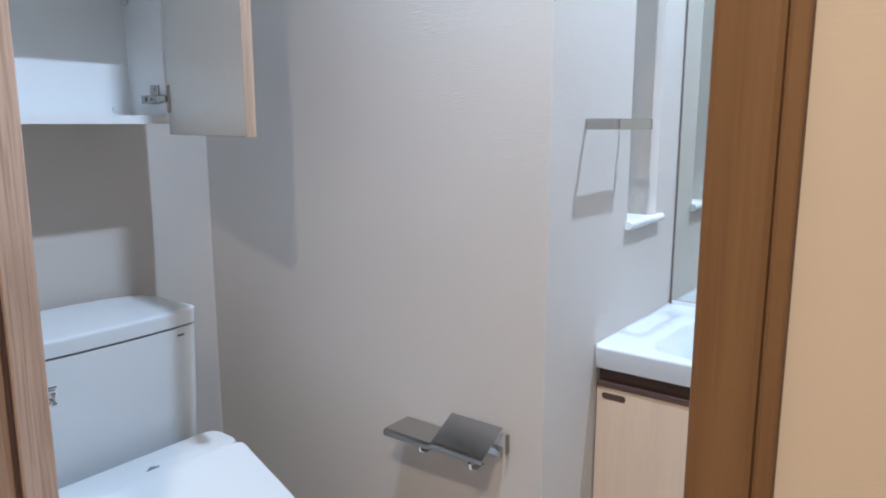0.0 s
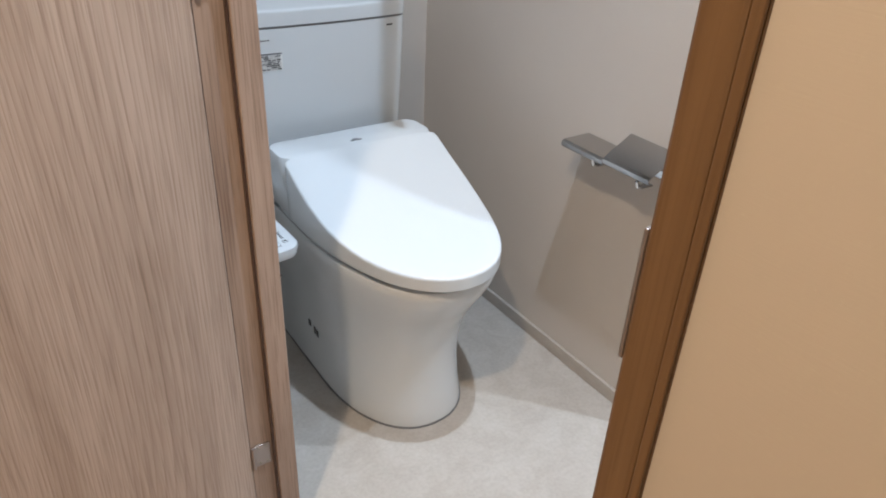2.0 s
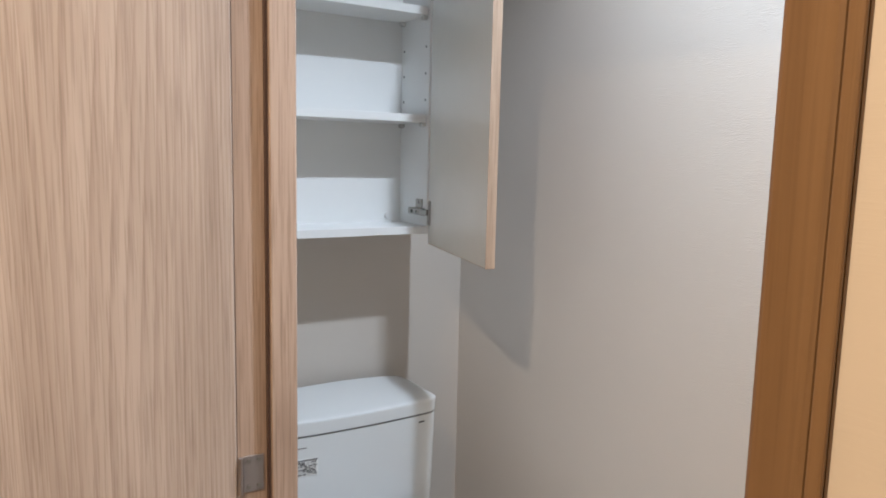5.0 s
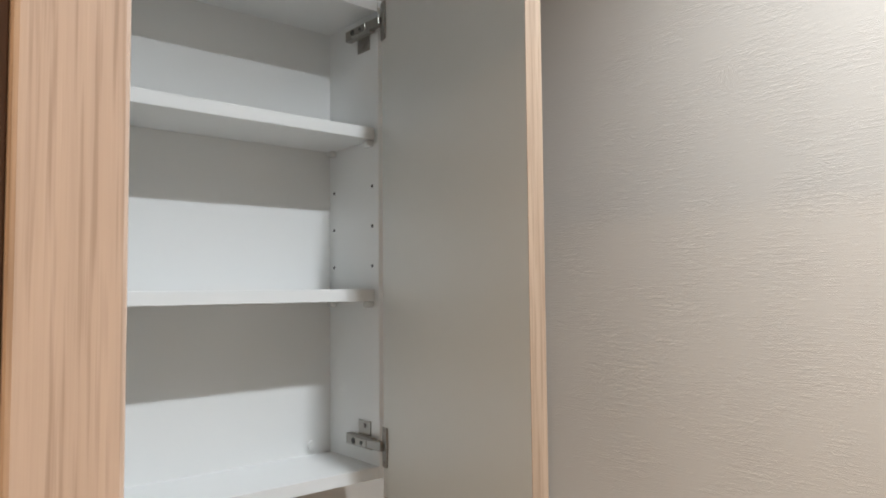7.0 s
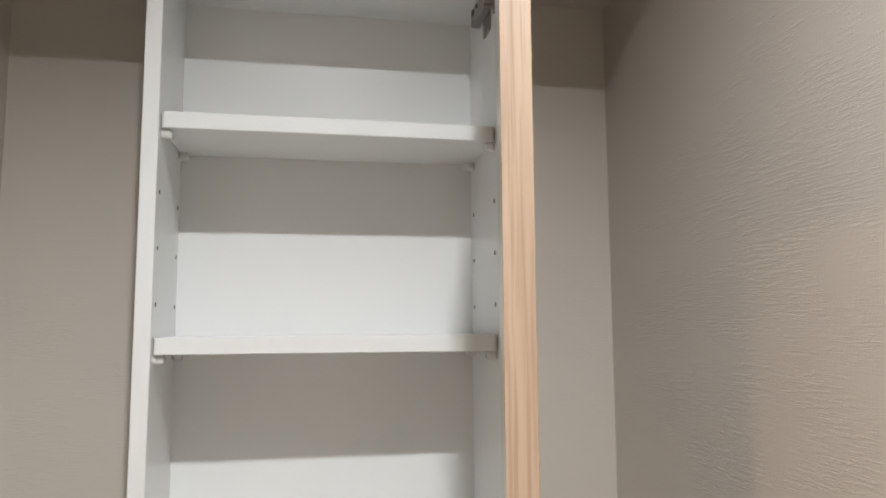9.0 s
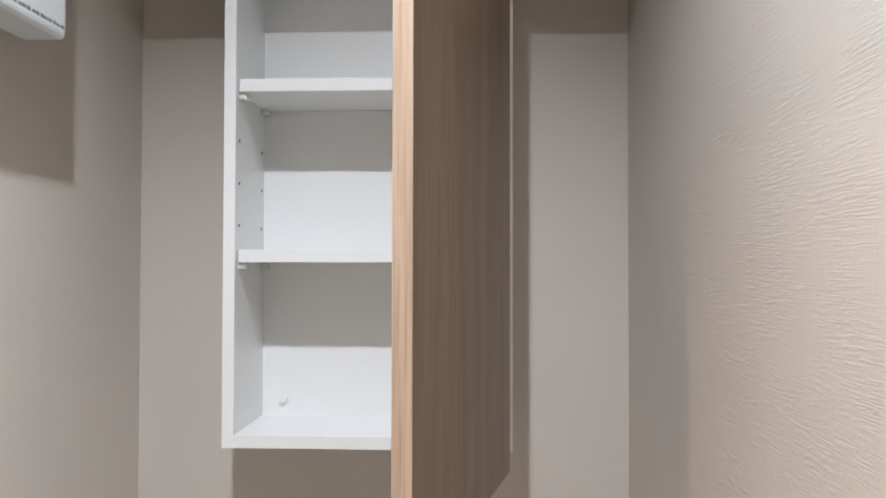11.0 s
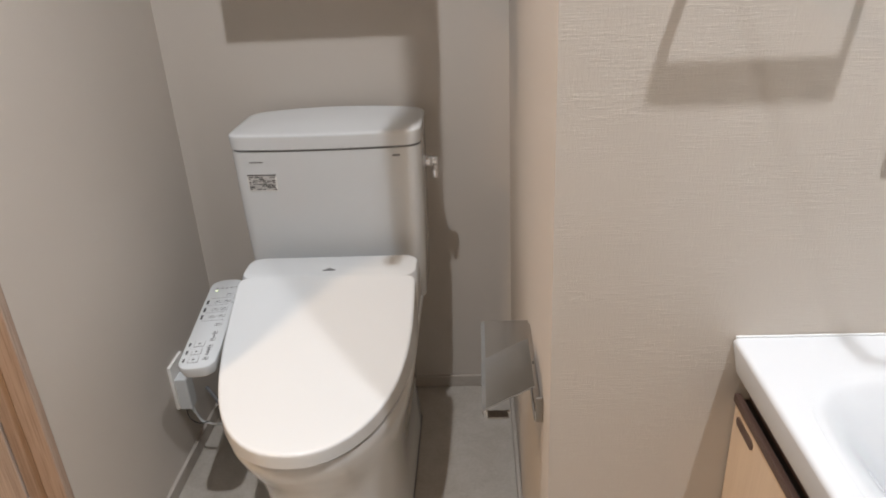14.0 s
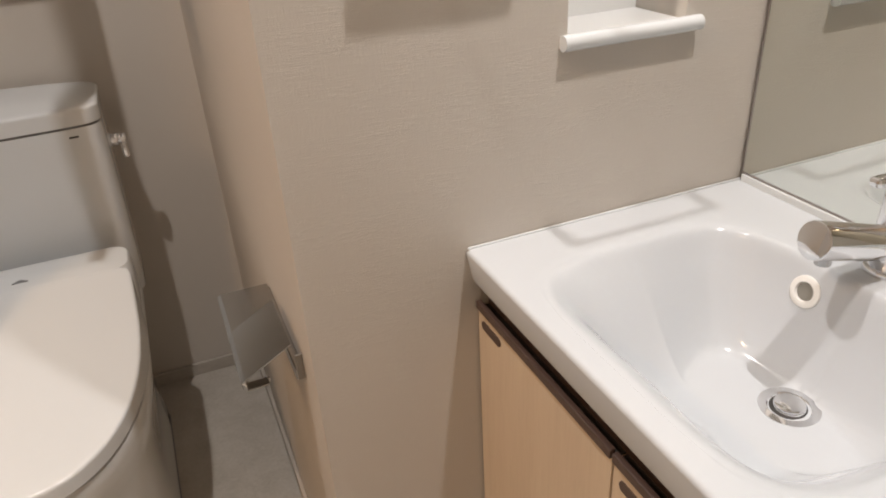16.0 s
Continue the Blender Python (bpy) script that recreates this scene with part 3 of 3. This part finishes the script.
# ---- wall cabinet ----
CX0, CX1, CF, CB, CZ0, CZ1 = 0.2060, 0.6205, -0.179, -0.002, 1.214, 1.945
cabinet = thing("wall_cabinet", "white wall cabinet with an open wooden door and empty shelves", "cabinet", ((CX0 + CX1) / 2, CB, CZ0))
T = 0.0175
part("side_panel", box(CX0, CX0 + T, CF, CB, CZ0, CZ1, 0.0008), MELAMINE, cabinet)
part("side_panel", box(CX1 - T, CX1, CF, CB, CZ0, CZ1, 0.0008), MELAMINE, cabinet)
part("bottom_panel", box(CX0 + T, CX1 - T, CF + 0.001, CB, CZ0 + 0.0005, CZ0 + T + 0.0005), MELAMINE, cabinet)
part("top_panel", box(CX0 + T, CX1 - T, CF + 0.001, CB, CZ1 - T, CZ1), MELAMINE, cabinet)
part("back_panel", box(CX0 + T, CX1 - T, -0.040, -0.034, CZ0 + T, CZ1 - T), MELAMINE, cabinet)
part("mounting_cap", cyl((0.2570, -0.045, 1.259), (0.2570, -0.040, 1.259), 0.007, 0.0075, 20), MELAMINE, cabinet, "round white screw cap", True)
part("mounting_cap", cyl((0.5665, -0.045, 1.247), (0.5665, -0.040, 1.247), 0.007, 0.0075, 20), MELAMINE, cabinet, "round white screw cap", True)
for z in (1.479, 1.7265):
    shelf = thing("cabinet_shelf", "thin white adjustable shelf inside the wall cabinet", "shelf", (0.415, -0.186, z), "shelves of the wall cabinet")
    part("board", loft([rounded(CX0 + T + 0.0008 + g, CX1 - T - 0.0008 - g, -0.173 + g, -0.041 - g, z + h, 0.006) for h, g in ((0, 0.0006), (0.0007, 0), (0.0178, 0), (0.0185, 0.0006))]), MELAMINE, shelf)
    for x, s in ((CX0 + T, 1), (CX1 - T, -1)):
        for y in (-0.160, -0.054):
            pin = box(min(x, x + s * 0.012), max(x, x + s * 0.012), y - 0.0075, y + 0.0075, z - 0.010, z, 0.003)
            cyl((x, y, z - 0.004), (x + s * 0.004, y, z - 0.004), 0.006, n=12, bm=pin)
            part("shelf_pin", pin, CLEAR, shelf, "translucent plastic shelf support")
for z in (1.533, 1.5945, 1.6565):
    for x, s in ((CX0 + T, 1), (CX1 - T, -1)):
        for y in (-0.162, -0.053):
            part("pin_hole", cyl((x - s * 0.001, y, z), (x + s * 0.0004, y, z), 0.0027, n=10), DARK, cabinet)

# the open door, hinged on its far side
HX, HY = 0.598, -0.196
DW = 0.400
SWING = radians(75.4)


# u runs from the hinge to the free edge, v from the inner face outwards
DOOR = Matrix(((-math.cos(SWING), math.sin(SWING), 0, HX), (-math.sin(SWING), -math.cos(SWING), 0, HY), (0, 0, 1, 0), (0, 0, 0, 1)))


def door_box(u0, u1, v0, v1, z0, z1, bevel=0.0):
    return turned(box(u0, u1, v0, v1, z0, z1, bevel), DOOR)


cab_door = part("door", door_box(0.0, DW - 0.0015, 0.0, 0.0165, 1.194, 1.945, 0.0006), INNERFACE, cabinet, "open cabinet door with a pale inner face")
part("outer_face", door_box(0.0, DW - 0.0015, 0.0167, 0.0182, 1.194, 1.945), SHADEDCABWOOD, cab_door, "brown wood-grain outer face, darkened for its shade")
part("edge_band", door_box(DW - 0.0014, DW, -0.0004, 0.0184, 1.194, 1.945, 0.0005), EDGEWOOD, cab_door, "pale wood edge band")
part("edge_band", door_box(0.0, DW, -0.0004, 0.0184, 1.1928, 1.1939), EDGEWOOD, cab_door, "pale wood edge band")
for z, up in ((1.266, 1), (1.902, -1)):
    xi = CX1 - T
    hinge = part("cabinet_hinge", box(xi - 0.014, xi - 0.002, -0.176, -0.108, z - 0.0085, z + 0.0085, 0.002), NICKEL, cabinet, "nickel concealed hinge")
    part("mounting_plate", box(xi - 0.0025, xi, -0.158, -0.126, z - 0.010 if up > 0 else z - 0.030, z + 0.030 if up > 0 else z + 0.010, 0.001), NICKEL, hinge)
    part("plate_screw", cyl((xi - 0.0042, -0.142, z + up * 0.022), (xi - 0.0022, -0.142, z + up * 0.022), 0.0036, n=14), SATIN, hinge)
    part("arm_cover", box(xi - 0.017, xi - 0.0135, -0.168, -0.128, z - 0.0065, z + 0.0065, 0.0012), NICKEL, hinge)
    part("screw", cyl((xi - 0.0182, -0.134, z), (xi - 0.0165, -0.134, z), 0.0046, n=14), DARK, hinge)
    part("screw", cyl((xi - 0.0182, -0.155, z), (xi - 0.0165, -0.155, z), 0.0030, n=12), DARK, hinge)
    part("hinge_link", box(xi - 0.016, xi - 0.005, -0.203, -0.166, z - 0.006, z + 0.007, 0.0015), NICKEL, hinge)
    part("door_cup", door_box(0.002, 0.018, -0.0032, -0.0002, z - 0.029, z + 0.029, 0.0012), NICKEL, hinge)
    for dz in (-0.023, 0.023):
        part("cup_screw", turned(cyl((0.010, -0.0045, 0), (0.010, -0.0030, 0), 0.0032, n=12), DOOR @ Matrix.Translation((0, 0, z + dz))), SATIN, hinge)

# ---- distribution board ----
board = thing("distribution_board", "white plastic electrical distribution board high on the wall", "fuse box", (0, -0.56, 1.735))
cover = part("cover", box(0.03, 0.0845, -0.73, -0.366, 1.741, 2.06, 0.007, 3), PLASTIC, board, smooth=False)
part("mounting_case", box(0.0, 0.055, -0.715, -0.381, 1.756, 2.045, 0.004), MATTPLASTIC, board)
for k in range(20):
    y = -0.375 - 0.0078 * k
    w = (0.0050, 0.0062, 0.0042, 0.0058, 0.0066)[k % 5]
    part("printed_sign", box(0.0840, 0.0849, y - w, y, 1.7520, 1.7520 + (0.0040, 0.0034, 0.0043)[k % 3]), GREY, cover)

# ---- towel holder ----
towel = thing("towel_holder", "square chrome towel holder on the partition wall", "towel bar", (1.04, YP, 1.205))
TXL, TXR, TZ0, TZ1 = 0.956, 1.105, 1.2045, 1.2245
part("front_bar", box(TXL, TXR, YP - 0.066, YP - 0.057, TZ0, TZ1, 0.0012), CHROME, towel, "flat chrome front bar")
for x0, x1 in ((TXL - 0.006, TXL - 0.0004), (TXR + 0.0004, TXR + 0.006)):
    part("side_arm", box(x0, x1, YP - 0.066, YP, TZ0, TZ1, 0.0015), STEEL, towel, "steel side arm")

# ---- niche sill ----
sill = thing("niche_sill", "white rounded sill of the wall niche", "shelf", ((NX0 + NX1) / 2, YP, NZ0), kind="structure")
part("sill_board", box(NX0 + 0.0005, NX1 - 0.0005, YP - 0.004, NY, NZ0 - 0.012, NZ0, 0.001), MELAMINE, sill)
part("nosing", tube([(NX0 - 0.010, YP - 0.007, NZ0 - 0.004), (NX1 + 0.016, YP - 0.007, NZ0 - 0.004)], 0.0092, 20), PLASTIC, sill, "rounded white nosing", True)
part("niche_lining", box(NX0 + 0.0005, NX1 - 0.0005, NY - 0.003, NY, NZ0, NZ1), MELAMINE, sill)

# ---- washstand ----
VY0, VY1, VF, VZ = -1.545, YP - 0.001, 1.027, 0.770
VC = -1.262
stand = thing("washstand_cabinet", "cream wood-grain washstand cabinet with dark brown finger rails", "cabinet", (1.24, VC, 0))
part("carcass", box(1.06, XM, VY0 + 0.004, VY1, 0.08, 0.585, 0.001), VANITYWOOD, stand)
part("end_panel", box(1.06, XM, VY0 + 0.004, VY0 + 0.022, 0.585, 0.721), VANITYWOOD, stand)
part("back_rail", box(XM - 0.02, XM, VY0 + 0.022, VY1, 0.585, 0.721), VANITYWOOD, stand)
part("toe_kick", box(1.09, XM, VY0 + 0.01, VY1, 0.0, 0.08), BROWN, stand, "dark brown toe kick")
part("finger_channel", box(1.056, 1.068, VY0 + 0.004, VY1, 0.585, 0.722), BROWN, stand, "dark brown recessed channel")
for y0, y1 in ((-1.2805, VY1 - 0.002), (VY0 + 0.004, -1.2835)):
    d = part("door", box(1.040, 1.059, y0, y1, 0.085, 0.682, 0.0012), VANITYWOOD, stand, "cream wood-grain door")
    part("finger_rail", box(1.0365, 1.0440, y0, y1, 0.6824, 0.694, 0.0016), BROWN, d, "dark brown metal finger rail")
    # thin dark sheet on the door top, painting the shade of the gap
    part("rail_gap_shade", box(1.0442, 1.0586, y0, y1, 0.6822, 0.6836), DARK, d, "flat dark strip for the shaded gap behind the rail")
    yy = y1 - 0.010
    ring = []
    for k in range(24):
        a = k / 24 * math.tau
        ring.append(Vector((1.0388, yy - 0.027 + math.copysign(0.019, math.cos(a)) + 0.0065 * math.cos(a), 0.664 + 0.0065 * math.sin(a))))
    part("door_slot", loft([ring, [v + Vector((0.006, 0, 0)) for v in ring]]), BROWN, d, "dark oblong slot in the door")

basin = thing("washbasin", "white cast washbasin counter with a wide rounded bowl", "washbasin", (1.24, VC, VZ))
BX0, BX1, BY = 1.052, 1.367, 0.199


def basin_z(x, y):
    cx, cy = (BX0 + BX1) / 2, VC
    ax = (BX1 - BX0) / 2
    u, v = (x - cx) / ax, (y - cy) / BY
    n = 4.6
    r = (abs(u) ** n + abs(v) ** n) ** (1 / n)
    if r >= 1:
        return VZ - 0.0006 * max(0.0, 1 - (r - 1) * 20)
    # the wall is steep towards the mirror, sloping at the ends, long towards the front
    front = (0.5 - 0.5 * math.cos(math.atan2(v, u))) ** 1.6
    side = abs(v) / (abs(u) + abs(v) + 1e-6)
    width = 0.28 + 0.58 * front + 0.28 * side * (1 - front)
    s = min(1.0, (1 - r) / width)
    even = s * s * (3 - 2 * s)
    sharp = 1 - (1 - s) ** 1.7
    k = 0.50 * (1 - front)
    lip = min(1.0, (1 - r) / 0.10)
    lip = lip * lip * (3 - 2 * lip)
    fall = 0.010 * max(0.0, 1 - math.hypot(x - 1.29, y - VC) / 0.12)
    return VZ - 0.0006 - 0.128 * ((1 - k) * even + k * sharp) * (0.25 + 0.75 * lip) - fall * even


CXB, AXB = (BX0 + BX1) / 2, (BX1 - BX0) / 2
angles = [k * math.tau / 240 for k in range(240)] + [math.atan2(y - VC, x - CXB) % math.tau for x in (VF, XM) for y in (VY0, VY1)]
angles = sorted(angles)
bowl_steps = [1.0, 0.993, 0.985, 0.975, 0.963, 0.95, 0.93, 0.905, 0.88] + [0.88 * (1 - k / 26) for k in range(1, 26)]


def rim_reach(c, t):
    return (abs(c / AXB) ** 4.6 + abs(t / BY) ** 4.6) ** (-1 / 4.6)


def edge_reach(c, t, e):
    """How far the counter reaches that way, drawn in by e at its two free edges."""
    far = [((XM if c > 0 else VF + e) - CXB) / c] if abs(c) > 1e-9 else []
    far += [((VY1 if t > 0 else VY0 + e) - VC) / t] if abs(t) > 1e-9 else []
    return min(far)


verts, faces, rows = [], [], []
for e in (0.0, 0.0005, 0.0018, 0.0036, 0.006):
    rows.append([])
    for a in angles:
        c, t = math.cos(a), math.sin(a)
        d = edge_reach(c, t, e)
        x, y = CXB + c * d, VC + t * d
        free = x < VF + 0.0062 or y < VY0 + 0.0062
        rows[-1].append((x, y, VZ - (0.006 - math.sqrt(max(0.0, 0.006 ** 2 - (0.006 - e) ** 2)) if free else 0.0)))
for f in (0.7, 0.35, 0.12, 0.03):
    rows.append([(CXB + math.cos(a) * d, VC + math.sin(a) * d, VZ) for a in angles
                 for d in [edge_reach(math.cos(a), math.sin(a), 0.006) * f + rim_reach(math.cos(a), math.sin(a)) * (1 - f)]])
for f in bowl_steps:
    rows.append([(x, y, basin_z(x, y)) for a in angles for d in [rim_reach(math.cos(a), math.sin(a)) * f]
                 for x, y in [(CXB + math.cos(a) * d, VC + math.sin(a) * d)]])
# the skirt leans inwards
rows.insert(0, [(max(x, VF + 0.009), y, 0.722) for x, y, z in rows[0]])
n = len(angles)
for row in rows:
    verts += row
for k in range(len(rows) - 1):
    faces += [(k * n + i, k * n + (i + 1) % n, (k + 1) * n + (i + 1) % n, (k + 1) * n + i) for i in range(n)]
verts.append((CXB, VC, basin_z(CXB, VC)))
faces += [((len(rows) - 1) * n + i, (len(rows) - 1) * n + (i + 1) % n, len(verts) - 1) for i in range(n)]
mesh = bpy.data.meshes.new("counter")
mesh.from_pydata(verts, [], faces)
mesh.update()
bm = bmesh.new()
bm.from_mesh(mesh)
bpy.data.meshes.remove(mesh)
part("counter", bm, COUNTER, basin, smooth=True)
part("wall_seal", box(VF + 0.002, XM, VY1 - 0.003, VY1, VZ - 0.001, VZ + 0.0025, 0.001), PLASTIC, basin, "white sealing strip along the wall")
part("back_seal", box(XM - 0.004, XM, VY0, VY1 - 0.006, VZ - 0.001, VZ + 0.010, 0.001), PLASTIC, basin, "white upstand under the mirror")
DX, DY = 1.291, VC - 0.003
DZ = basin_z(DX, DY)
part("drain_ring", loft([[Vector((DX + r * math.cos(k * math.tau / 36), DY + r * math.sin(k * math.tau / 36), DZ + h)) for k in range(36)] for r, h in
     ((0.034, 0.0005), (0.033, 0.0028), (0.024, 0.0030), (0.0215, 0.0005), (0.0210, -0.01))], cap=(False, True)), CHROME, basin, "chrome drain ring", True)
part("drain_gap", cyl((DX, DY, DZ - 0.01), (DX, DY, DZ + 0.0016), 0.0212, n=28), DARK, basin)
part("drain_plug", cyl((DX, DY, DZ - 0.004), (DX, DY, DZ + 0.0085), 0.018, 0.0172, 32, 0.002), CHROME, basin, "chrome pop-up drain plug", True)
# overflow in the wall of the bowl towards the mirror
OX, OY = 1.300, -1.206
for _ in range(140):
    if basin_z(OX, OY) > 0.733:
        break
    OX += 0.0005
e = 0.002
OZ = basin_z(OX, OY)
normal = Vector((-(basin_z(OX + e, OY) - basin_z(OX - e, OY)) / (2 * e), -(basin_z(OX, OY + e) - basin_z(OX, OY - e)) / (2 * e), 1)).normalized()
q = Matrix.Translation((OX, OY, OZ)) @ normal.to_track_quat("Z", "Y").to_matrix().to_4x4()
part("overflow_ring", turned(loft([[Vector((r * math.cos(k * math.tau / 32), r * math.sin(k * math.tau / 32), h)) for k in range(32)] for r, h in
     ((0.0195, -0.002), (0.019, 0.0022), (0.0165, 0.0035), (0.0118, 0.0032), (0.0108, 0.0005), (0.0104, -0.004))], cap=(False, False)), q), MATTPLASTIC, basin, "white plastic overflow ring", True)
part("overflow_hole", turned(cyl((0, 0, -0.004), (0, 0, 0.0004), 0.0107, n=28), q), HOLE, basin)

FX, FY, FZ = 1.415, -1.252, 0.836
faucet = thing("faucet", "chrome single-lever basin faucet with a round spout", "faucet", (FX, FY, VZ))
tip = Vector((1.294, -1.246, FZ))
root = Vector((FX, FY, FZ - 0.032))
ahead = (tip - root).normalized()
part("base_ring", cyl((FX, FY, VZ - 0.001), (FX, FY, VZ + 0.006), 0.027, 0.026, 32, 0.001), CHROME, faucet, smooth=True)
part("column", cyl((FX, FY, VZ + 0.005), (FX, FY, FZ + 0.045), 0.0235, 0.0225, 36, 0.003), CHROME, faucet, smooth=True)
spout = part("spout", cyl(root, tip, 0.0195, 0.0205, 36, 0.0015), CHROME, faucet, "round chrome spout", True)
mouth = tip - ahead * 0.02
part("aerator", cyl(mouth - Vector((0, 0, 0.027)), mouth - Vector((0, 0, 0.012)), 0.0085, 0.009, 20, 0.001), STEEL, spout, smooth=True)
part("handle", turned(box(-0.012, 0.058, -0.007, 0.007, 0.0, 0.011, 0.004, 3), Matrix.Translation((FX, FY, FZ + 0.0445)) @ pose(0, 0, 0, 0, 0, math.degrees(math.atan2(ahead.y, ahead.x)))), CHROME, faucet, smooth=True)

mirror = thing("mirror", "large frameless washstand mirror with a thin dark edge", "mirror", (XM, VC, 0.782))
part("glass", box(XM, XM + 0.003, VY0, VY1 - 0.0045, 0.7825, 1.86), MIRROR, mirror)
part("edge_trim", box(XM - 0.0012, XM + 0.010, VY1 - 0.0044, VY1 - 0.0022, 0.7805, 1.86), SATIN, mirror, "thin dark edge strip")
part("bottom_trim", box(XM - 0.0012, XM + 0.010, VY0, VY1 - 0.0045, 0.7803, 0.7824), SATIN, mirror, "thin dark edge strip")
part("backing", box(XM + 0.0032, XM + 0.012, VY0, VY1 - 0.0046, 0.7826, 1.86), MELAMINE, mirror)
